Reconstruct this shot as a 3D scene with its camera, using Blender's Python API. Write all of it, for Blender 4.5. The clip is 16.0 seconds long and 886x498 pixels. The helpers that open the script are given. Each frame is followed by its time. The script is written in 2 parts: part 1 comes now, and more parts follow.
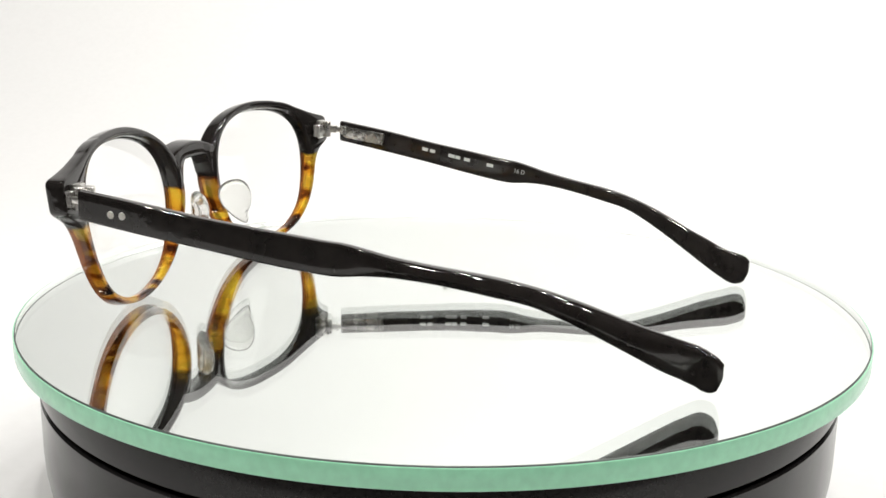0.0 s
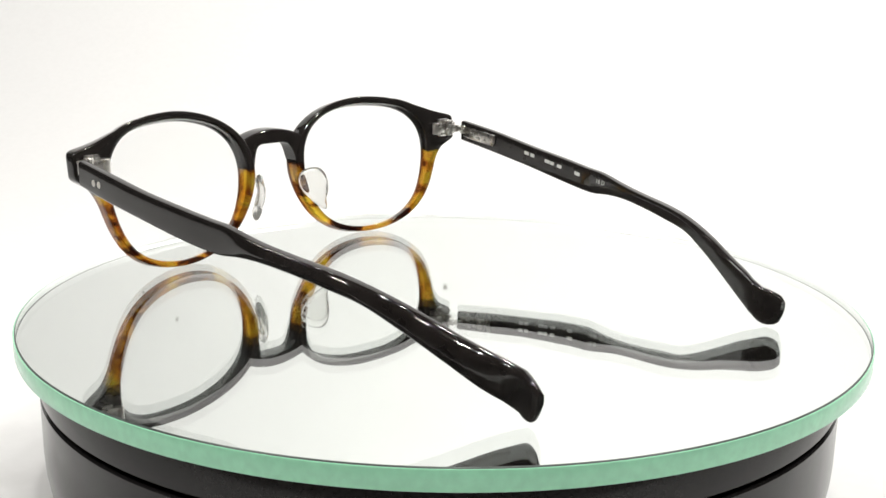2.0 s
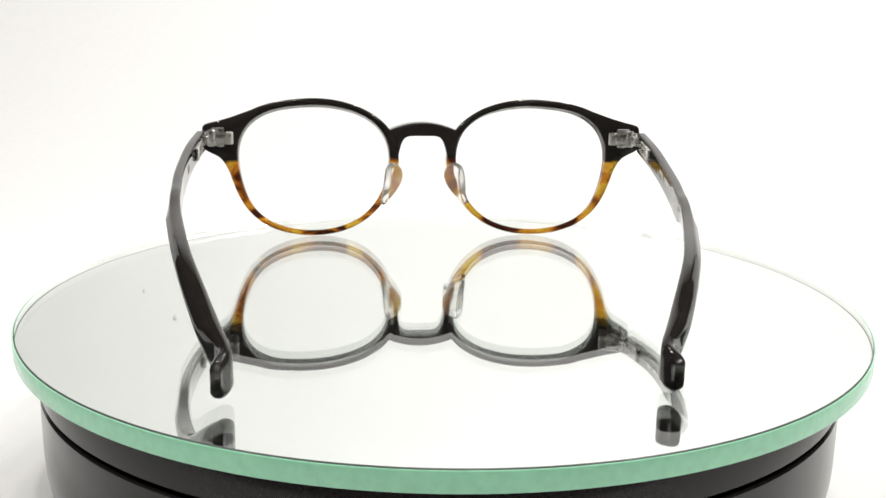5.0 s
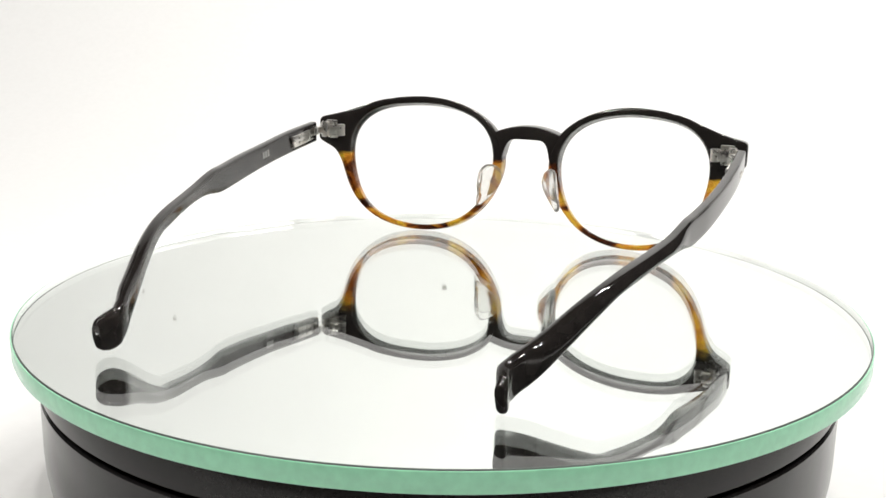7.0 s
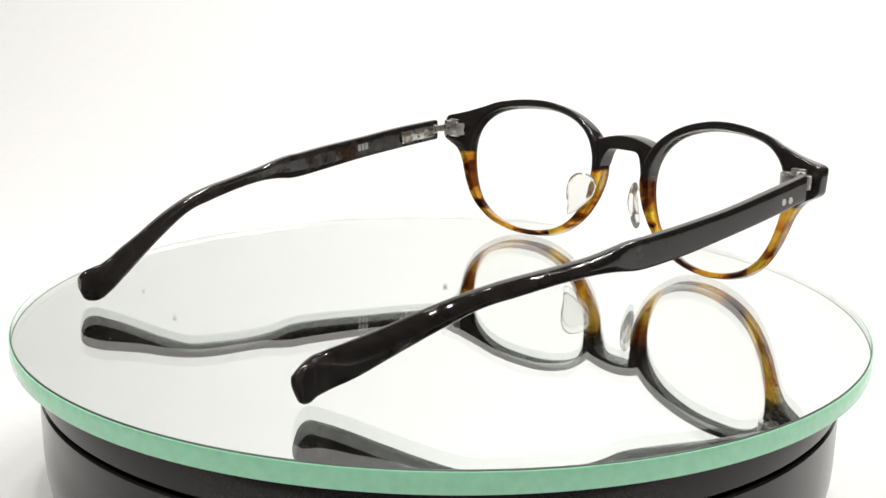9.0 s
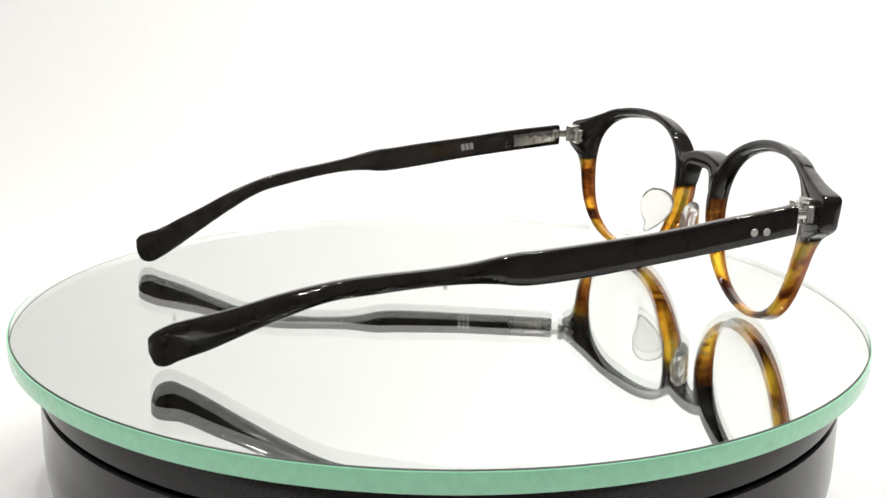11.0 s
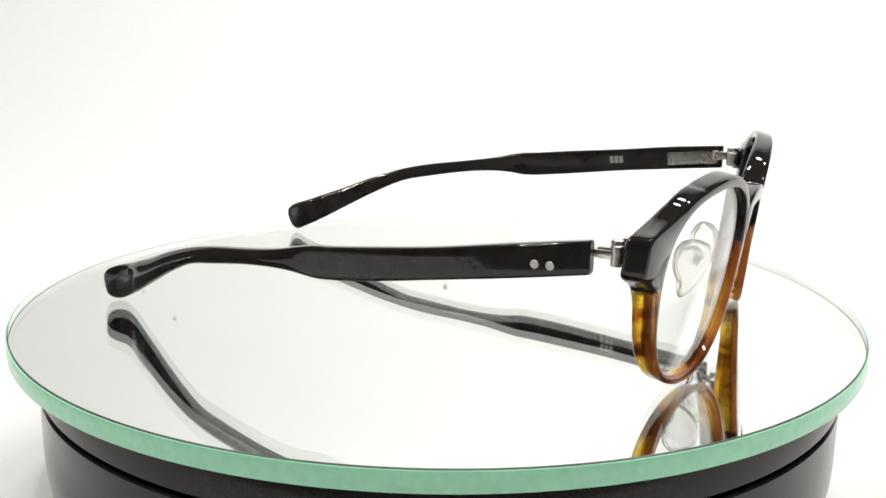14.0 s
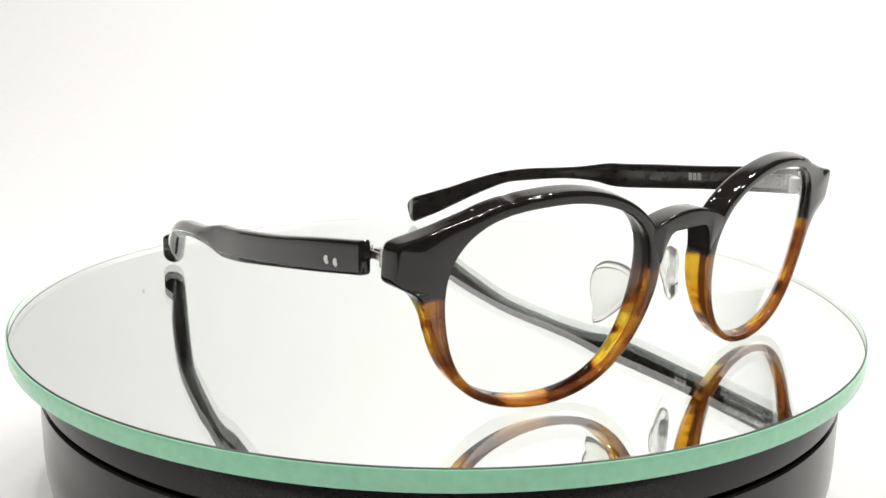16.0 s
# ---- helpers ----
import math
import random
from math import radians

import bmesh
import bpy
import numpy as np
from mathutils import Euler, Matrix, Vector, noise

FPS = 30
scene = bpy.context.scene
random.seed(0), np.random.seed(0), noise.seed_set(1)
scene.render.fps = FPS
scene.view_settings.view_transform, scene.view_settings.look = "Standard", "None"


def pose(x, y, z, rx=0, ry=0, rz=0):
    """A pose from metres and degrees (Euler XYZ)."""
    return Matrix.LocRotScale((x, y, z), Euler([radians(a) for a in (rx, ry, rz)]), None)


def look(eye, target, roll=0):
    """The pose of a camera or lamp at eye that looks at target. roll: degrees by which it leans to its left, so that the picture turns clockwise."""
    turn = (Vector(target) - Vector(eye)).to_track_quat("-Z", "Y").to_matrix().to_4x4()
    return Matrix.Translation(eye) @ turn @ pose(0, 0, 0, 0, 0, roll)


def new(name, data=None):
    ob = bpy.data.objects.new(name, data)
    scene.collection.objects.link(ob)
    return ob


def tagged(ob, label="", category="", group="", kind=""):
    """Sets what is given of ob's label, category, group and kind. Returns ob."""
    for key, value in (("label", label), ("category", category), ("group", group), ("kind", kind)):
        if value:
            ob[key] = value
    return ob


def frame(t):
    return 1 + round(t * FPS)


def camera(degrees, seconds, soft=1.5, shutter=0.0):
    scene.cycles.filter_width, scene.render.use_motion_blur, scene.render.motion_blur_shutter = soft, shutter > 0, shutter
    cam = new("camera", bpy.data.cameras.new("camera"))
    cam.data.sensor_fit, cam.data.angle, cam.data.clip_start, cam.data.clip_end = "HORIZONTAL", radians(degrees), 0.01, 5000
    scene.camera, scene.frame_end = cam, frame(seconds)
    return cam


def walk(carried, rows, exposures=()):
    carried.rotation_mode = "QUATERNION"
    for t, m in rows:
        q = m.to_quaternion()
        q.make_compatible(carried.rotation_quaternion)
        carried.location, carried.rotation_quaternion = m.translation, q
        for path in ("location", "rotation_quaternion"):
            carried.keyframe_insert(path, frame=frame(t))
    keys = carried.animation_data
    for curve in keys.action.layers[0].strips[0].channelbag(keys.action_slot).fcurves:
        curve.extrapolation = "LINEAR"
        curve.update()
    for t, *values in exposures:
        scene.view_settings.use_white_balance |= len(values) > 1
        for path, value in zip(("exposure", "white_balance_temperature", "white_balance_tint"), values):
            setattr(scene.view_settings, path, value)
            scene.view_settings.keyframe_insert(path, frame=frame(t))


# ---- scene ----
# Units: the plan is in millimetres and scaled to metres by MM.
MM = 0.001
cam = camera(43.98, 16.0, soft=1.5)
EYE = (0.0, -0.26874, 0.07713)
CAM_POSE = pose(*EYE, 90 - 13.598, 0, -0.0523) @ pose(0, 0, 0, 0, 0, 0.964)
walk(cam, [(0.0, CAM_POSE), (16.0, CAM_POSE)], exposures=[(0.0, 0.0), (16.0, 0.0)])

SPIN = -13.184      # degrees a second
SQUARE_ON = 5.3     # the moment at which the eyeglasses face straight away


def turn_at(t):
    return SPIN * (t - SQUARE_ON)


# ---- light ----
world = bpy.data.worlds.new("room")
scene.world = world
world.use_nodes = True
world.node_tree.nodes["Background"].inputs[0].default_value = (1.0, 0.97, 0.93, 1)
world.node_tree.nodes["Background"].inputs[1].default_value = 0.05


def area_lamp(name, eye, target, width, depth, watts, colour=(1, 1, 1), shape="RECTANGLE"):
    data = bpy.data.lights.new(name, "AREA")
    data.shape, data.size, data.size_y, data.energy, data.color = shape, width, depth, watts, colour
    ob = new(name, data)
    ob.matrix_world = look(eye, target)
    return ob


# small LED spots in pairs on the rig over the table
for px, py, pz, tx, ty, watts in ((-0.46, -0.20, 0.70, 0.0, 0.10, 1.8), (0.02, -0.28, 0.76, 0.0, 0.15, 1.65), (0.46, -0.18, 0.70, 0.1, 0.10, 1.65),
                                  (-0.36, 0.16, 0.76, 0.0, 0.25, 0.35), (0.04, 0.10, 0.78, 0.05, 0.25, 1.3), (0.40, 0.18, 0.76, 0.1, 0.25, 1.7)):
    for shift, colour in ((-0.035, (1.0, 0.955, 0.89)), (0.035, (0.975, 0.968, 0.945))):
        area_lamp("led_spot_lamp", (px + shift, py, pz), (tx, ty, 0.0), 0.024, 0.024, watts * 0.565, colour, "DISK")
# two unseen lamps, added to brighten the paper behind
for px, watts in ((-0.20, 0.28), (0.26, 1.95)):
    area_lamp("added_wash_lamp", (px, 0.28, 0.78), (px * 1.1 + 0.05, 0.63, 0.20), 0.05, 0.05, watts, (0.985, 0.975, 0.94), "DISK")


# ---- materials ----
def material(name):
    m = bpy.data.materials.new(name)
    m.use_nodes = True
    return m, m.node_tree.nodes, m.node_tree.links, m.node_tree.nodes["Principled BSDF"]


def add(nodes, kind, **values):
    n = nodes.new(kind)
    for key, value in values.items():
        if key in n.inputs:
            n.inputs[key].default_value = value
    return n


def ramp(nodes, *stops):
    n = nodes.new("ShaderNodeValToRGB")
    e = n.color_ramp.elements
    while len(e) < len(stops):
        e.new(0.5)
    for el, (p, c) in zip(e, stops):
        el.position, el.color = p, (*c, 1) if len(c) == 3 else c
    return n


def plain(name, colour, rough, metal=0.0, noise_scale=400.0, amount=0.12, bump=0.0):
    m, nodes, links, b = material(name)
    tc = nodes.new("ShaderNodeTexCoord")
    n = add(nodes, "ShaderNodeTexNoise", Scale=noise_scale, Detail=5.0)
    links.new(tc.outputs["Object"], n.inputs["Vector"])
    r = ramp(nodes, (0.3, tuple(c * (1 - amount) for c in colour)), (0.7, tuple(min(1, c * (1 + amount)) for c in colour)))
    links.new(n.outputs["Fac"], r.inputs["Fac"])
    links.new(r.outputs["Color"], b.inputs["Base Color"])
    b.inputs["Metallic"].default_value = metal
    rr = add(nodes, "ShaderNodeMapRange")
    rr.inputs["To Min"].default_value, rr.inputs["To Max"].default_value = rough * 0.75, rough * 1.3
    n2 = add(nodes, "ShaderNodeTexNoise", Scale=noise_scale * 0.13, Detail=3.0)
    links.new(tc.outputs["Object"], n2.inputs["Vector"])
    links.new(n2.outputs["Fac"], rr.inputs["Value"])
    links.new(rr.outputs["Result"], b.inputs["Roughness"])
    if bump:
        bp = add(nodes, "ShaderNodeBump", Strength=bump, Distance=0.0002)
        links.new(n.outputs["Fac"], bp.inputs["Height"])
        links.new(bp.outputs["Normal"], b.inputs["Normal"])
    return m


def clear(name, colour=(1, 1, 1), rough=0.0, ior=1.5):
    m, nodes, links, b = material(name)
    b.inputs["Base Color"].default_value = (*colour, 1)
    b.inputs["Transmission Weight"].default_value = 1.0
    b.inputs["Roughness"].default_value, b.inputs["IOR"].default_value = rough, ior
    return m


def acetate(name, clearness, stops):
    """Black acetate above, clear amber with dark brown flame below."""
    m, nodes, links, b = material(name)
    tc = nodes.new("ShaderNodeTexCoord")
    sep = nodes.new("ShaderNodeSeparateXYZ")
    links.new(tc.outputs["Object"], sep.inputs[0])
    wob = add(nodes, "ShaderNodeTexNoise", Scale=140.0, Detail=2.0)
    links.new(tc.outputs["Object"], wob.inputs["Vector"])
    h = add(nodes, "ShaderNodeMath")
    h.operation = "MULTIPLY_ADD"
    links.new(wob.outputs["Fac"], h.inputs[0])
    h.inputs[1].default_value = 0.003
    links.new(sep.outputs["Z"], h.inputs[2])
    black = add(nodes, "ShaderNodeMapRange")
    black.inputs["From Min"].default_value, black.inputs["From Max"].default_value = 0.0251, 0.0261
    links.new(h.outputs[0], black.inputs["Value"])
    # flame pattern, drawn out along the sheet
    mp = add(nodes, "ShaderNodeMapping", Scale=(85.0, 50.0, 140.0), Location=(7.6, 2.9, 4.3))
    links.new(tc.outputs["Object"], mp.inputs["Vector"])
    fl = add(nodes, "ShaderNodeTexNoise", Scale=1.0, Detail=2.5, Roughness=0.5, Distortion=0.7)
    links.new(mp.outputs[0], fl.inputs["Vector"])
    r = ramp(nodes, *stops)
    links.new(fl.outputs["Fac"], r.inputs["Fac"])
    links.new(r.outputs["Color"], b.inputs["Base Color"])
    b.inputs["Transmission Weight"].default_value = clearness
    b.inputs["Roughness"].default_value, b.inputs["IOR"].default_value = 0.03, 1.49
    k = nodes.new("ShaderNodeBsdfPrincipled")
    k.inputs["Base Color"].default_value = (0.0180, 0.0155, 0.0145, 1)
    k.inputs["Roughness"].default_value, k.inputs["IOR"].default_value = 0.03, 1.49
    mix = nodes.new("ShaderNodeMixShader")
    links.new(black.outputs["Result"], mix.inputs["Fac"])
    links.new(b.outputs[0], mix.inputs[1])
    links.new(k.outputs[0], mix.inputs[2])
    links.new(mix.outputs[0], nodes["Material Output"].inputs["Surface"])
    return m


ACETATE = acetate("two_tone_acetate", 0.7, ((0.425, (0.030, 0.007, 0.003)), (0.475, (0.32, 0.085, 0.009)), (0.505, (0.86, 0.36, 0.020)), (0.58, (1.0, 0.70, 0.06))))
LAMINATE = acetate("brown_laminate", 0.6, ((0.34, (0.15, 0.038, 0.012)), (0.45, (0.27, 0.080, 0.020)), (0.58, (0.38, 0.120, 0.026)), (0.75, (0.52, 0.21, 0.040))))
BLACK = plain("black_acetate", (0.0180, 0.0155, 0.0145), 0.03, noise_scale=260.0, amount=0.22, bump=0.15)
STEEL = plain("brushed_steel", (0.70, 0.68, 0.65), 0.27, 1.0, 2200.0, 0.15, 0.05)
RIVET = plain("rivet_steel", (0.72, 0.70, 0.66), 0.35, 1.0, 3000.0, 0.1)
PRINT = plain("white_print", (0.62, 0.62, 0.60), 0.6, 0.0, 6000.0, 0.2)
PRINT_GREY = plain("grey_print", (0.26, 0.255, 0.25), 0.5, 0.0, 6000.0, 0.3)
LENS = clear("demo_lens", (0.985, 0.99, 0.985), 0.0, 1.3)
SILICONE = clear("clear_silicone", (0.93, 0.93, 0.91), 0.10, 1.41)
SILICONE.node_tree.nodes["Principled BSDF"].inputs["Transmission Weight"].default_value = 0.92
PLATE_TOP = clear("plate_glass", (0.962, 0.984, 0.978), 0.0, 1.52)
MIRROR = plain("mirror_silvering", (0.93, 0.95, 0.935), 0.004, 1.0, 60.0, 0.01)
PLATE_EDGE = plain("painted_green_edge", (0.42, 0.88, 0.60), 0.16, 0.0, 500.0, 0.05, 0.02)
# dark reflection along the chamfer, put into its colour
PLATE_CHAMFER = plain("dark_chamfer", (0.085, 0.10, 0.094), 0.35, 0.0, 700.0, 0.1, 0.03)
# half-opaque white side stands in for bright reflections inside clear glass
WHITE_SIDE = clear("whitened_glass_side", (0.97, 0.99, 0.98), 0.28, 1.52)
WHITE_SIDE.node_tree.nodes["Principled BSDF"].inputs["Transmission Weight"].default_value = 0.45
DRUM = plain("black_gloss_plastic", (0.010, 0.009, 0.009), 0.17, 0.0, 900.0, 0.3, 0.02)
DRUM.node_tree.nodes["Principled BSDF"].inputs["Specular IOR Level"].default_value = 0.3
PAPER = plain("white_backdrop_paper", (0.86, 0.86, 0.86), 0.75, 0.0, 300.0, 0.012, 0.03)
SPECK = plain("grey_dirt", (0.30, 0.29, 0.27), 0.9, 0.0, 900.0, 0.3)
DARK_WALL = plain("dim_room_wall", (0.10, 0.095, 0.09), 0.7, 0.0, 8.0, 0.2)


# ---- mesh helpers ----
def part(name, bm, mat, parent, label="", smooth=True):
    mesh = bpy.data.meshes.new(name)
    bmesh.ops.recalc_face_normals(bm, faces=bm.faces[:])
    bm.to_mesh(mesh)
    bm.free()
    mesh.materials.append(mat)
    if smooth:
        mesh.shade_smooth()
        mesh.set_sharp_from_angle(angle=radians(38))
    ob = new(name, mesh)
    if parent is not None:
        ob.parent = parent
    if label:
        ob["label"] = label
    return ob


def loft(bm, sections, closed=False, caps=True):
    """Skin a row of point rings given in millimetres."""
    rings = [[bm.verts.new(Vector(p) * MM) for p in s] for s in sections]
    n = len(rings[0])
    pairs = list(zip(rings, rings[1:])) + ([(rings[-1], rings[0])] if closed else [])
    for a, b in pairs:
        for i in range(n):
            bm.faces.new((a[i], a[(i + 1) % n], b[(i + 1) % n], b[i]))
    if caps and not closed:
        bm.faces.new(rings[0][::-1])
        bm.faces.new(rings[-1])
    return rings


def rounded(w, h, r, seg=4, sides=0):
    """A rounded rectangle of half sizes w, h round the origin, with extra points down its two sides."""
    r = min(r, w * 0.95, h * 0.95)
    out = []
    for k, (sx, sy) in enumerate(((1, 1), (-1, 1), (-1, -1), (1, -1))):
        for i in range(seg + 1):
            a = math.pi / 2 * (k + i / seg)
            out.append((sx * (w - r) + r * math.cos(a), sy * (h - r) + r * math.sin(a)))
        if sides and k in (1, 3):
            y0 = sy * (h - r)
            out += [(sx * w, y0 * (1 - 2 * j / (sides + 1))) for j in range(1, sides + 1)]
    return out


def block(bm, cx, cy, cz, sx, sy, sz, r=0.3, m=None):
    """A box with bevelled edges, in millimetres."""
    made = bmesh.ops.create_cube(bm, size=1.0)["verts"]
    for v in made:
        v.co = Vector((v.co.x * sx, v.co.y * sy, v.co.z * sz))
    edges = list({e for v in made for e in v.link_edges})
    res = bmesh.ops.bevel(bm, geom=edges, offset=r, segments=2, affect="EDGES", profile=0.5)
    vs = {v for f in res["faces"] for v in f.verts} | {v for v in made if v.is_valid}
    for v in vs:
        p = Vector(v.co)
        if m is not None:
            p = m @ p
        v.co = (p + Vector((cx, cy, cz))) * MM


def rod(bm, a, b, r, seg=20, bevel=0.12):
    """A round pin with eased ends from a to b, in millimetres."""
    a, b = Vector(a), Vector(b)
    d = (b - a).normalized()
    u = d.orthogonal().normalized()
    v = d.cross(u)
    rows = []
    for c, q in ((a, r - bevel), (a + d * bevel, r), (b - d * bevel, r), (b, r - bevel)):
        rows.append([c + (u * math.cos(t) + v * math.sin(t)) * q for t in [2 * math.pi * i / seg for i in range(seg)]])
    loft(bm, rows)


def glide(rows, y):
    """Smooth interpolation through rows that fall in their first value."""
    for i in range(len(rows) - 1):
        if rows[i][0] >= y >= rows[i + 1][0]:
            a, b = rows[i], rows[i + 1]
            pa, nb = rows[max(i - 1, 0)], rows[min(i + 2, len(rows) - 1)]
            s = (a[0] - y) / (a[0] - b[0])
            out = []
            for k in range(1, len(a)):
                ma = (b[k] - pa[k]) / (pa[0] - b[0]) * (a[0] - b[0])
                mb = (nb[k] - a[k]) / (a[0] - nb[0]) * (a[0] - b[0])
                out.append((2 * s**3 - 3 * s**2 + 1) * a[k] + (s**3 - 2 * s**2 + s) * ma + (3 * s**2 - 2 * s**3) * b[k] + (s**3 - s**2) * mb)
            return out
    return list(rows[-1][1:] if y < rows[-1][0] else rows[0][1:])


# ---- the place: paper sweep, room ----
def backdrop():
    """One white paper sweep: table, curved corner and back wall."""
    bm = bmesh.new()
    inner = [(-260.0, -48.0), (300.0, -48.0)]
    for i in range(1, 17):
        a = math.pi / 2 * i / 16
        inner.append((300 + 350 * math.sin(a), -48 + 350 * (1 - math.cos(a))))
    inner += [(650.0, 600.0), (650.0, 1000.0)]
    outer = [(y + 2.0 * (z > -45), z - 2.0) for y, z in inner]
    loft(bm, [[(x, y, z) for y, z in inner + outer[::-1]] for x in (-620.0, -310.0, 0.0, 310.0, 620.0)])
    ob = part("backdrop", bm, PAPER, None)
    return tagged(ob, "white seamless paper sweep curving up behind the turntable", "backdrop", kind="structure")


def panel(name, size, at, mat, label, category="wall"):
    bm = bmesh.new()
    block(bm, *[c / MM for c in at], *[s / MM for s in size], r=1.0)
    return tagged(part(name, bm, mat, None, smooth=False), label, category, kind="structure")


backdrop()
# white reflector cards out of view, added for the sheen on glossy parts
panel("reflector_west", (0.01, 0.24, 0.5), (-0.64, 0.53, 0.18), PAPER, "unseen white reflector card added beside the paper sweep")
panel("reflector_east", (0.01, 0.24, 0.5), (0.64, 0.53, 0.18), PAPER, "unseen white reflector card added beside the paper sweep")
panel("floor", (3.0, 3.6, 0.02), (0.0, 0.2, -0.0625), DARK_WALL, "dim plain table top under the white paper", "table top")
panel("ceiling", (3.0, 3.6, 0.02), (0.0, 0.2, 1.9), DARK_WALL, "dim plain ceiling of the room", "ceiling")
panel("wall_south", (3.0, 0.02, 2.4), (0.0, -1.6, 0.6), DARK_WALL, "dim plain wall of the room behind the camera")


def paper_speck(at, normal, size):
    bm = bmesh.new()
    at, normal = Vector(at) / MM, Vector(normal).normalized()
    u = normal.orthogonal().normalized()
    v = normal.cross(u)
    rows = []
    for h, k in ((-0.2, 1.0), (0.15, 1.0), (0.3, 0.5)):
        rows.append([at + normal * h + (u * math.cos(t) + v * math.sin(t)) * size * k * (1 + 0.15 * math.sin(3 * t)) for t in [2 * math.pi * i / 14 for i in range(14)]])
    loft(bm, rows)
    return tagged(part("paper_speck", bm, SPECK, None), "small grey speck of dirt on the white paper", "speck", "specks on the paper")


paper_speck((-0.2297, 0.6362, 0.2055), (0.0, -0.970, 0.243), 1.6)
paper_speck((0.0033, 0.6242, 0.1703), (0.0, -0.9415, 0.337), 2.2)
paper_speck((-0.2529, 0.6275, 0.1797), (0.0, -0.9415, 0.337), 1.1)
paper_speck((0.1546, 0.5967, 0.1158), (0.0, -0.845, 0.535), 1.3)


# ---- turntable and its glass plate ----
def ring_rows(profile, n=128):
    return [[(r * math.cos(2 * math.pi * i / n), r * math.sin(2 * math.pi * i / n), z) for i in range(n)] for r, z in profile]


def turntable():
    base = new("turntable")
    bm = bmesh.new()
    loft(bm, ring_rows([(90.0, -4.6), (95.6, -4.6), (96.8, -4.9), (97.2, -5.6), (97.2, -13.6), (96.8, -14.1), (94.6, -14.3)], 160))
    part("platter", bm, DRUM, base, "glossy black rotating platter")
    bm = bmesh.new()
    loft(bm, ring_rows([(94.6, -14.2), (94.6, -14.9), (96.8, -15.0), (97.2, -15.4), (97.2, -28.0), (97.0, -32.0), (96.4, -36.0), (95.0, -40.0), (92.6, -43.6), (89.5, -46.0), (86.0, -47.6), (82.0, -48.0)], 160))
    part("drum", bm, DRUM, base, "glossy black plastic drum")
    bm = bmesh.new()
    block(bm, -9.0, -97.3, -24.0, 26.0, 0.5, 12.0, 0.2)
    part("badge", bm, DRUM, base, "small raised black panel")
    return tagged(base, "glossy black motorised display turntable on white paper", "turntable")


def glass_plate():
    """Clear float glass, silvered beneath, with a painted green band added round it."""
    R, T = 102.75, 4.5
    bm = bmesh.new()
    n = 180
    G = R - 0.3
    rings = loft(bm, ring_rows([(G - 0.3, 0.0), (G - 0.28, -0.005), (G - 0.1, -0.1), (G, -0.3), (G, -0.34), (G, -T + 0.05), (G, -T)], n), caps=False)
    top = bm.faces.new(rings[0])
    low = bm.faces.new(rings[-1])
    mesh = bpy.data.meshes.new("glass_plate")
    bmesh.ops.recalc_face_normals(bm, faces=bm.faces[:])
    for f in bm.faces:
        f.smooth = len(f.verts) == 4
        if f.smooth and f.calc_center_median().z > -0.25 * MM:
            f.material_index = 2
        elif f.smooth:
            f.material_index = 3
    low.material_index = 1
    bm.to_mesh(mesh)
    bm.free()
    for mat in (PLATE_TOP, MIRROR, PLATE_CHAMFER, WHITE_SIDE):
        mesh.materials.append(mat)
    plate = tagged(new("glass_plate", mesh), "round mirrored glass plate with green edge on a black turntable", "glass plate")
    plate.visible_shadow = False
    # added band: green of light that has crossed the clear glass, as colour
    bm = bmesh.new()
    loft(bm, ring_rows([(G + 0.03, -0.25), (R - 0.08, -0.25), (R, -0.4), (R, -T + 0.45), (R - 0.12, -T + 0.1), (G + 0.03, -T + 0.1)], n), caps=False, closed=True)
    part("green_edge_band", bm, PLATE_EDGE, plate, "added green band that paints the tint of the clear glass edge").visible_shadow = False
    return plate


# ---- eyeglasses ----
XC = 1.55           # the middle of the front in the spinning plan
XA = 1.2            # the middle between the hinges
HALF_PD = 33.6
LENS_Z = 21.15


def face_y(x, z):
    """The bow and the lean of the front."""
    return 74.0 - x * x / 410.0 - 0.12 * (34.0 - z)


def lens_radius(a):
    """The lens opening, a from the temple side upwards: a panto shape, flat above and fuller at its upper corners."""
    r = 21.22
    for k, (c, d) in enumerate(((-0.08, 0.48), (1.95, 0.31), (-0.19, 0.72), (-0.42, 0.02), (-0.12, 0.17), (-0.15, -0.04)), 1):
        r += c * math.cos(k * a) + d * math.sin(k * a)
    return r


def between(table, x):
    """Straight interpolation in a table of pairs that rise in their first value."""
    for (x0, y0), (x1, y1) in zip(table, table[1:]):
        if x <= x1:
            return y0 + (y1 - y0) * max(0.0, x - x0) / (x1 - x0)
    return table[-1][1]


# angle and width of the rim: slim above and below, wider at the nose and the temple
RIM = ((-180, 3.15), (-170, 2.7), (-160, 2.3), (-148, 1.9), (-135, 1.7), (-110, 1.65), (-90, 1.6), (-60, 1.65), (-40, 1.75), (-22, 2.1), (-8, 2.6), (5, 3.0), (20, 3.0),
       (40, 2.9), (55, 2.35), (70, 2.15), (90, 2.15), (120, 2.1), (140, 2.1), (150, 2.5), (160, 2.9), (180, 3.15))
# the upper and the lower line of the end piece, x from the middle of the front
END_TOP = ((44.0, 41.0), (48.0, 40.2), (51.0, 39.4), (54.0, 38.5), (58.0, 37.2), (62.0, 36.2), (66.4, 35.3))
END_LOW = ((57.3, 16.0), (57.95, 18.5), (58.5, 20.4), (59.3, 22.2), (60.2, 23.8), (61.2, 25.2), (62.6, 26.4), (64.2, 27.2), (66.4, 27.7))
END_X = 66.4


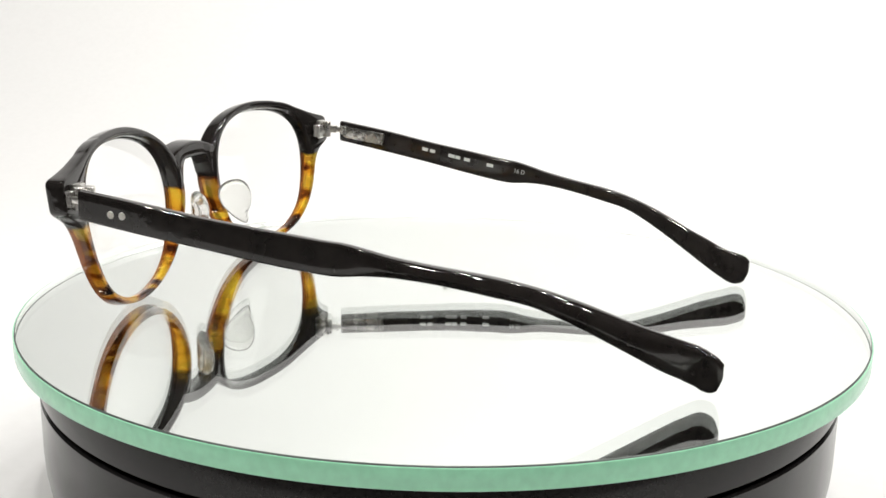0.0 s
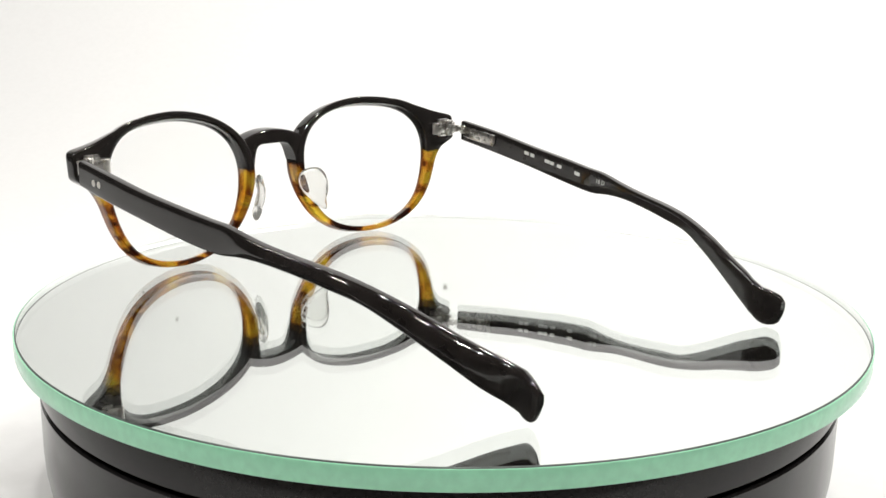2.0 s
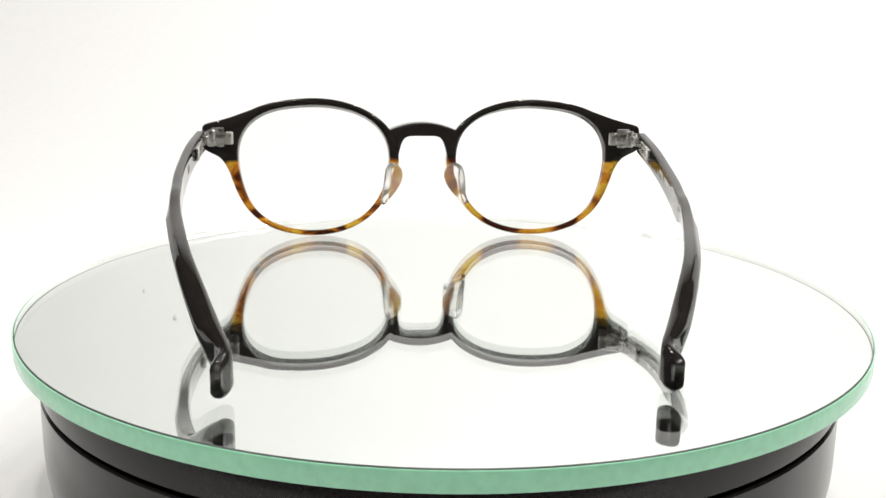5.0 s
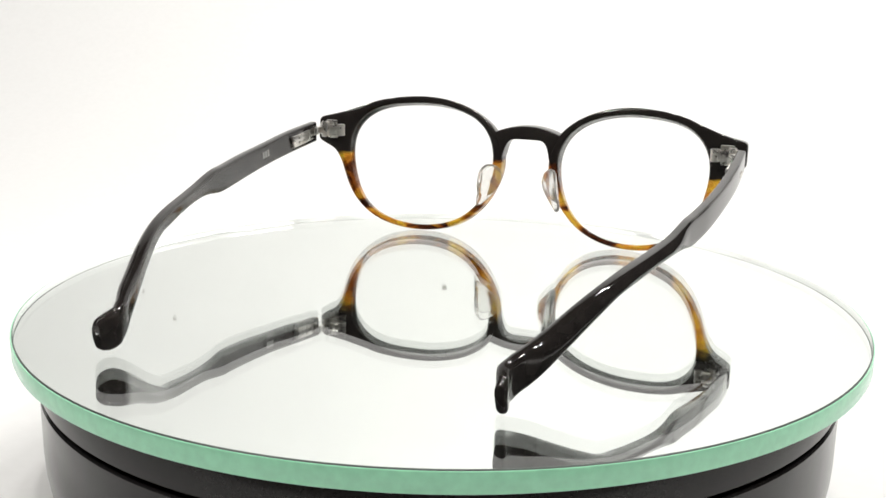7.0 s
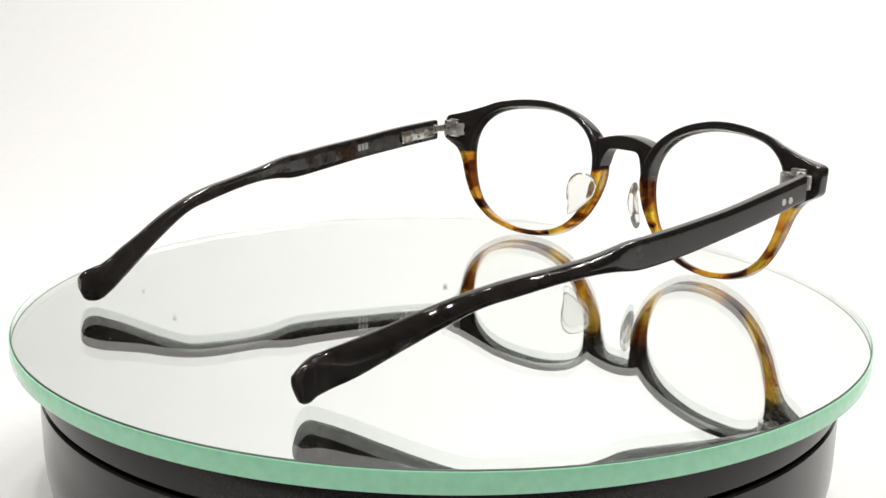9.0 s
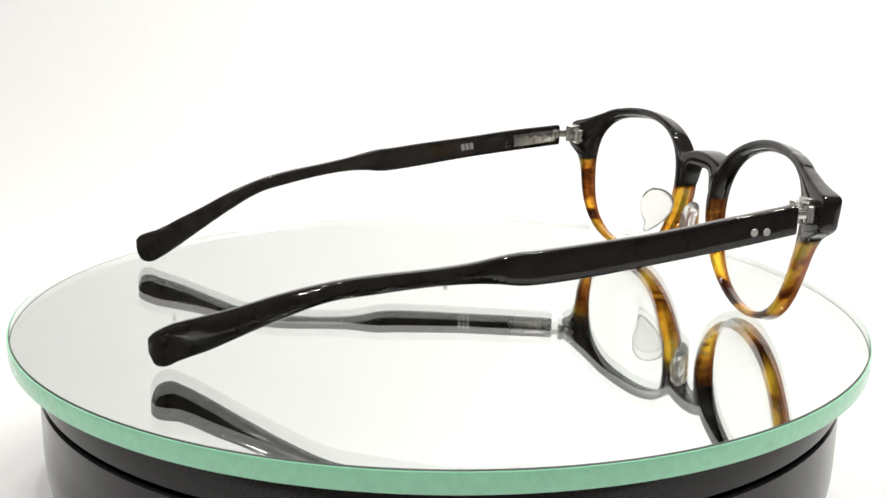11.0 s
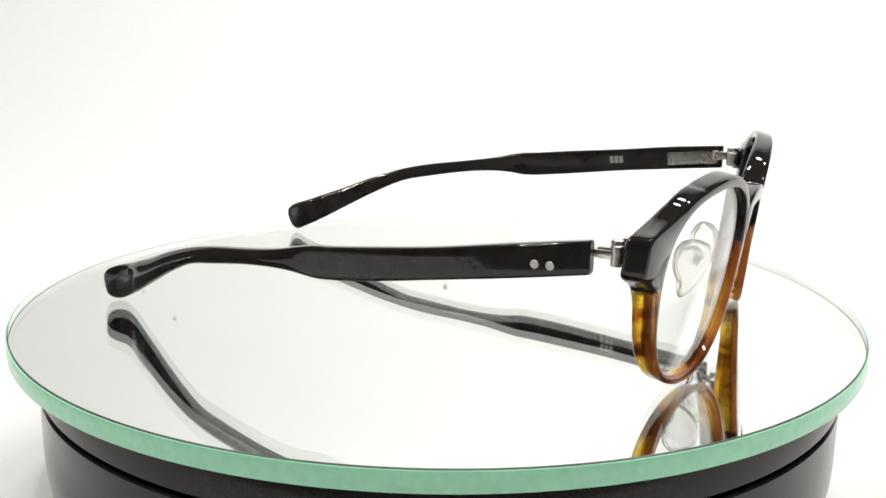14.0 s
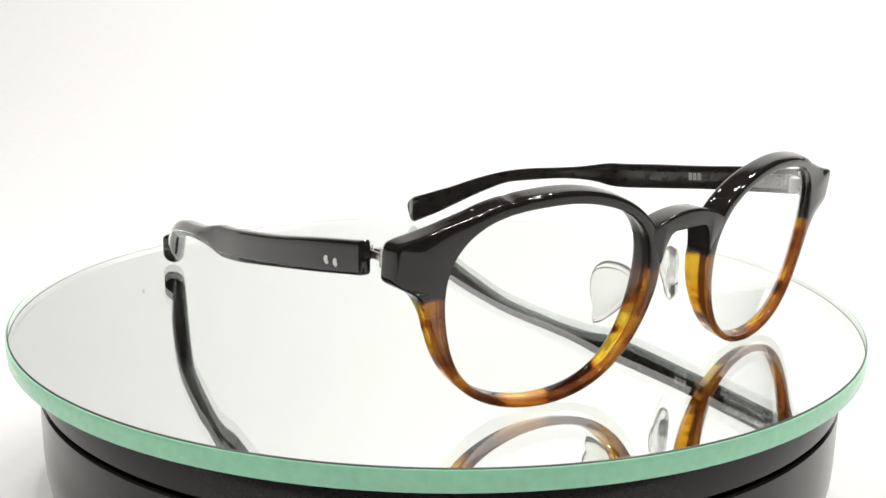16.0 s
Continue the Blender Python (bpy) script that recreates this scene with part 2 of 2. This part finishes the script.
def rim_width(a):
    d = math.degrees(math.atan2(math.sin(a), math.cos(a)))
    return sum(between(RIM, (d + e + 180) % 360 - 180) for e in (-4, -2, 0, 2, 4)) / 5


def outer_radius(a):
    """The outline of the front round one lens, with the end piece that runs out to the hinge."""
    ri = lens_radius(a)
    base = ri + rim_width(a)
    d = math.degrees(math.atan2(math.sin(a), math.cos(a)))
    if not -8 < d < 60:
        return base
    r = base
    while r < 42:
        x, z = HALF_PD + r * math.cos(a), LENS_Z + r * math.sin(a)
        if x > END_X or z > between(END_TOP, x) or z < between(END_LOW, x):
            break
        r += 0.04
    return r


def rim(bm, side):
    degrees = [float(d) for d in range(-180, -8, 3)] + [-8 + 0.75 * k for k in range(92)] + [61.0 + 3 * k for k in range(40)]
    raw = [outer_radius(radians(d)) for d in degrees]
    n, rows = len(degrees), []
    for _ in range(4):
        raw = [(raw[i - 1] + 2 * raw[i] + raw[(i + 1) % n]) / 4 for i in range(n)]
    for i, d in enumerate(degrees):
        a = radians(d)
        ri = lens_radius(a)
        w = raw[i] - ri
        ring = []
        for u, v in rounded(w / 2, 2.1, 0.75, 3, 2):
            r = ri + w / 2 + u
            if u < 0:
                r -= 0.42 * max(0.0, v) / 2.1 * min(1.0, max(0.0, math.sin(a) + 0.4))
            x = HALF_PD + r * math.cos(a)
            z = LENS_Z + r * math.sin(a)
            out = max(0.0, (x - 52.0) / 14.4)
            back = (1.3 if side > 0 else 0.9) * out * out
            z -= 0.24 * v * (1 - min(1.0, out))
            z = max(z, 0.02)
            # deeper towards the wearer at the nose, where the pads are set
            nose = max(0.0, -math.cos(a + 0.15)) ** 3 * max(0.0, 0.6 - v) / 2.7 * 1.7
            ring.append((XC + side * x, face_y(x, z) + back - nose + v * (1 + 0.12 * out * out), z))
        rows.append(ring)
    have = len(bm.faces)
    loft(bm, rows, closed=True)
    bm.faces.ensure_lookup_table()
    # the brown sheet laminated to the front
    section = rounded(1.0, 2.1, 0.75, 3, 2)
    flat = [v > 0.4 for u, v in section]
    m = len(section)
    for k in range(have, len(bm.faces)):
        i = (k - have) % m
        if flat[i] and flat[(i + 1) % m]:
            bm.faces[k].material_index = 1


def front_frame(parent):
    bm = bmesh.new()
    for side in (-1, 1):
        rim(bm, side)
    # saddle bridge with its keyhole arch
    rows = []
    for i in range(81):
        x = -11.0 + 22.0 * i / 80
        k = abs(x)
        top = 35.1 - 0.021 * k * k
        low = 31.0 - 6.5 * min(1.0, k / 7.6) ** 7 + 1.6 * max(0.0, k - 7.6)
        low = min(low, top - 1.0)
        rows.append([(XC + x, face_y(x, (top + low) / 2 + b) - 0.65 + u, (top + low) / 2 + b) for u, b in rounded(2.8, (top - low) / 2, min(0.65, (top - low) * 0.45), 4)])
    loft(bm, rows)
    ob = part("front_frame", bm, ACETATE, parent, "glossy front, black above fading to amber tortoiseshell below")
    ob.data.materials.append(LAMINATE)
    return ob


def lens(parent, side):
    bm = bmesh.new()
    n, rings = 72, []
    for off in (0.75, -0.75):
        centre = bm.verts.new(Vector((XC + side * HALF_PD, face_y(HALF_PD, LENS_Z) + off + 1.0, LENS_Z)) * MM)
        prev = [centre]
        for k in range(1, 9):
            f, ring = k / 8, []
            for i in range(n):
                a = 2 * math.pi * i / n
                r = (lens_radius(a) + 0.25) * f
                x, z = HALF_PD + r * math.cos(a), LENS_Z + r * math.sin(a)
                ring.append(bm.verts.new(Vector((XC + side * x, face_y(x, z) + off + 1.0 * (1 - f * f), z)) * MM))
            for i in range(n):
                j = (i + 1) % n
                bm.faces.new((prev[0], ring[i], ring[j]) if k == 1 else (prev[i], ring[i], ring[j], prev[j]))
            prev = ring
        rings.append(prev)
    for i in range(n):
        j = (i + 1) % n
        bm.faces.new((rings[0][i], rings[1][i], rings[1][j], rings[0][j]))
    ob = part("lens", bm, LENS, parent, "clear demonstration lens")
    ob.visible_shadow = False
    return ob


def nose_pad(parent, side):
    """A clear drop-shaped pad that stands off the rim towards the wearer."""
    bm = bmesh.new()
    w = Vector((0.50, -0.86, 0.0)).normalized()
    up = Vector((-0.16, 0.03, 1.0)).normalized()
    nrm = w.cross(up).normalized()
    mid = Vector((10.7, 63.1, 17.3))
    n = 44
    rows = []
    for thick, scale in ((-1.15, 0.62), (-1.05, 0.80), (-0.65, 0.94), (0.0, 1.0), (0.65, 0.94), (1.05, 0.80), (1.15, 0.62)):
        ring = []
        for i in range(n):
            a = 2 * math.pi * i / n
            v = 6.5 * math.sin(a)
            half = (3.1 if math.cos(a) > 0 else 5.2) * (1 + 0.45 * math.sin(a)) * math.cos(a) + 0.9 * max(0.0, -math.sin(a)) ** 2
            if math.cos(a) > 0:
                half -= 0.55 * math.exp(-((v + 3.1) / 1.5) ** 2)
            bow = 0.05 * half * half - 0.02 * v * v
            p = mid + w * (half * scale) + up * (v * scale) + nrm * (thick + bow * 0.6)
            ring.append((XC + side * p.x, p.y, p.z))
        rows.append(ring)
    loft(bm, rows)
    return part("nose_pad", bm, SILICONE, parent, "clear silicone nose pad")


# y back from the hinge, x of the middle from the plan's middle, top, foot, half thickness
ARM = ((57, 65.84, 34.17, 27.96, 1.2), (42, 66.8, 32.4, 25.98, 1.25), (27, 66.95, 30.3, 24, 1.25), (12, 66.45, 28.6, 21.85, 1.25), (2, 65.63, 27.45, 20.7, 1.25),
       (-2, 65.3, 27.15, 20.6, 1.25), (-6, 64.98, 26.4, 21.05, 1.25), (-12, 64.2, 25.05, 21.15, 1.3), (-20, 62.75, 23.8, 20.45, 1.35), (-31, 60.6, 22.35, 18.7, 1.4),
       (-39, 58.7, 20.75, 17, 1.5), (-48, 55.86, 17.95, 12.95, 1.7), (-57, 52.62, 14.4, 8.1, 1.8), (-63, 50.4, 12.3, 4.8, 1.75), (-66.5, 48.7, 11, 3.1, 1.45),
       (-68.5, 47.9, 10.35, 2.2, 1.4), (-71, 48.6, 9.65, 1.25, 1.4), (-73.4, 49.4, 8.65, 2.1, 1.15), (-74.4, 49.3, 7.6, 4.7, 0.95))


def arm_at(y, side):
    """The arm at y; the two arms bow a little up and down against each other."""
    x, top, low, half = glide(ARM, y)
    bow = -side * 1.0 * math.sin(math.pi * min(1.0, max(0.0, (57.0 - y) / 131.0)))
    return x, top + bow, low + bow, half


def temple_arm(parent, side, swing, drop):
    arm = new("temple")
    arm.parent = parent
    arm.matrix_basis = Matrix.Translation(Vector((XA + side * 65.4, 57.0, 33.0)) * MM) @ pose(0, 0, 0, drop, 0, -side * swing) @ Matrix.Translation(Vector((-side * 65.4, -57.0, -33.0)) * MM)
    bm = bmesh.new()
    rows = []
    ys = [57.0, 56.7] + [56.0 - 2.0 * i for i in range(62)] + [-69.2, -70.4, -71.5, -72.6, -73.4, -74.0, -74.4]
    for y in ys:
        x, top, low, half = arm_at(y, side)
        ease = 0.25 if y == 57.0 else 0.0
        # a lengthwise ridge runs along the outer face of the tail and dies out before the tip
        tall = (top + low) / 2, (top - low) / 2
        ridge = 1.2 * min(1.0, max(0.0, (-4.0 - y) / 12.0)) * min(1.0, max(0.0, (y + 66.0) / 7.0))
        ring = []
        for u, b in rounded(half - ease, tall[1] - ease, 0.62 + 0.95 * min(1.0, max(0.0, (-32.0 - y) / 24.0)), 4, 3):
            out = ridge * max(0.0, 1 - abs(b + 0.2) / tall[1]) if u > 0 else 0.0
            ring.append((side * (x + u + out), y, tall[0] + b))
        rows.append(ring)
    loft(bm, rows)
    part("arm", bm, BLACK, arm, "glossy black acetate temple")
    # rivets through the outer face
    for y in (49.2 + 0.6 * side, 46.35 + 0.6 * side):
        z = 29.45 - 0.48 * side
        x, top, low, half = arm_at(y, side)
        bm = bmesh.new()
        rod(bm, (side * (x + half - 0.5), y, z), (side * (x + half + 0.12), y, z), 0.82, 20, 0.08)
        part("rivet", bm, RIVET, arm, "small round steel rivet")
    # hinge plate let into the inner face
    x, top, low, half = arm_at(49.0, side)
    lean = Matrix.Rotation(math.atan2(1.55, 15.0), 3, "X")
    bm = bmesh.new()
    block(bm, side * (x - half), 48.8, 30.15, 0.9, 14.4, 3.6, 0.25, lean)
    for y in (51.5, 48.6, 45.7):
        for dz in (-0.7, 0.7):
            block(bm, side * (x - half - 0.5), y, 30.15 + (y - 48.8) * 0.103 + dz, 0.7, 1.0, 0.7, 0.15)
    part("hinge_plate", bm, STEEL, arm, "brushed steel hinge plate")
    bm = bmesh.new()
    block(bm, side * (x - half - 1.0), 58.0, 31.6, 1.3, 6.8, 1.5, 0.25)
    rod(bm, (side * (x - half - 1.0), 61.0, 29.9), (side * (x - half - 1.0), 61.0, 33.4), 1.15)
    rod(bm, (side * (x - half - 1.0), 55.2, 30.3), (side * (x - half - 1.0), 55.2, 32.9), 1.0)
    part("hinge_link", bm, STEEL, arm, "steel spring hinge link")
    return arm


def print_bars(arm, side):
    """Unreadable size printing on the inner face, as plain bars."""
    def bar(y, dz, w, h, mat):
        x, top, low, half = arm_at(y, side)
        slope = (arm_at(y + 2, side)[1] + arm_at(y + 2, side)[2] - arm_at(y - 2, side)[1] - arm_at(y - 2, side)[2]) / 8
        turn_x = (arm_at(y + 2, side)[0] - arm_at(y - 2, side)[0]) / 4
        m = Matrix.Rotation(-side * turn_x, 3, "Z") @ Matrix.Rotation(math.atan(slope), 3, "X")
        bm = bmesh.new()
        block(bm, side * (x - half), y, (top + low) / 2 + dz, 0.07, w, h, 0.02, m)
        part("printed_bar", bm, mat, arm, smooth=False)
    if side > 0:
        for y, w in ((27.6, 2.0), (25.1, 1.8), (18.6, 2.2), (16.5, 1.6), (13.4, 2.0), (5.7, 2.2)):
            bar(y, 0.8, w, 1.0, PRINT)
        x, top, low, half = arm_at(-4.0, side)
        data = bpy.data.curves.new("size_print", "FONT")
        data.body, data.size, data.align_x, data.align_y = "16 D", 1.8 * MM, "CENTER", "CENTER"
        data.extrude = 0.00002
        tmp = bpy.data.objects.new("size_print", data)
        scene.collection.objects.link(tmp)
        mesh = bpy.data.meshes.new_from_object(tmp.evaluated_get(bpy.context.evaluated_depsgraph_get()))
        bpy.data.objects.remove(tmp)
        mesh.materials.append(PRINT)
        ob = new("size_print", mesh)
        ob.parent = arm
        ob["label"] = "white printed mark 16 D"
        turn_x = (arm_at(-2.0, side)[0] - arm_at(-6.0, side)[0]) / 4
        ob.matrix_basis = Matrix.Translation(Vector((x - half - 0.03, -4.0, (top + low) / 2 + 0.5)) * MM) @ Matrix.Rotation(-turn_x, 4, "Z") @ Matrix.Rotation(radians(6), 4, "X") @ Matrix.Rotation(radians(-90), 4, "Z") @ Matrix.Rotation(radians(90), 4, "X")
    else:
        for y, w in ((27.9, 1.1), (26.5, 1.1), (25.1, 1.1)):
            bar(y, 0.3, w, 2.0, PRINT_GREY)


def hinge_bracket(parent, side):
    bm = bmesh.new()
    y = face_y(62.0, 33.0) - 2.3
    block(bm, XA + side * 60.6, y - 0.9, 31.6, 6.4, 2.2, 3.3, 0.9)
    block(bm, XA + side * 61.4, y - 0.5, 33.8, 3.8, 1.4, 1.5, 0.3)
    block(bm, XA + side * 61.2, y - 0.4, 29.5, 3.2, 1.2, 1.3, 0.3)
    rod(bm, (XA + side * 58.2, y - 1.0, 29.8), (XA + side * 58.2, y - 1.0, 33.4), 1.35)
    rod(bm, (XA + side * 63.0, y - 2.0, 29.3), (XA + side * 63.0, y - 2.0, 34.1), 1.25)
    block(bm, XA + side * 63.6, y - 3.4, 31.7, 1.6, 4.0, 2.2, 0.4)
    return part("hinge", bm, STEEL, parent, "brushed steel front hinge bracket")


def eyeglasses():
    base = new("eyeglasses")
    # the front stands slightly askew to its temples
    hub = Vector((XC, 72.0, 0.0)) * MM
    skew = Matrix.Translation(hub) @ pose(0, 0, 0, 0, 0, 0.5) @ Matrix.Translation(-hub)
    front_frame(base).matrix_basis = skew
    for side in (-1, 1):
        lens(base, side).matrix_basis = skew
        nose_pad(base, side).matrix_basis = skew
        hinge_bracket(base, side).matrix_basis = skew
        arm = temple_arm(base, side, 0.76 if side < 0 else 3.94, 0.23 if side < 0 else 0.37)
        print_bars(arm, side)
    return tagged(base, "black and amber tortoiseshell acetate eyeglasses standing open on mirrored glass", "eyeglasses")


turntable()
PLATE = glass_plate()
GLASSES = eyeglasses()


def motions():
    steps = [0.5 * i for i in range(33)]
    off = Matrix.Translation(Vector((0.7, -0.4, 0.0)) * MM)
    walk(PLATE, [(t, pose(0, 0, 0, 0, 0, turn_at(t)) @ off) for t in steps])
    seat = Matrix.Translation(Vector((-1.75, 0.0, 0.0)) * MM) @ pose(0, 0, 0, 0, 0, 1.2)
    walk(GLASSES, [(t, pose(0, 0, 0, 0, 0, turn_at(t)) @ seat) for t in steps])


motions()
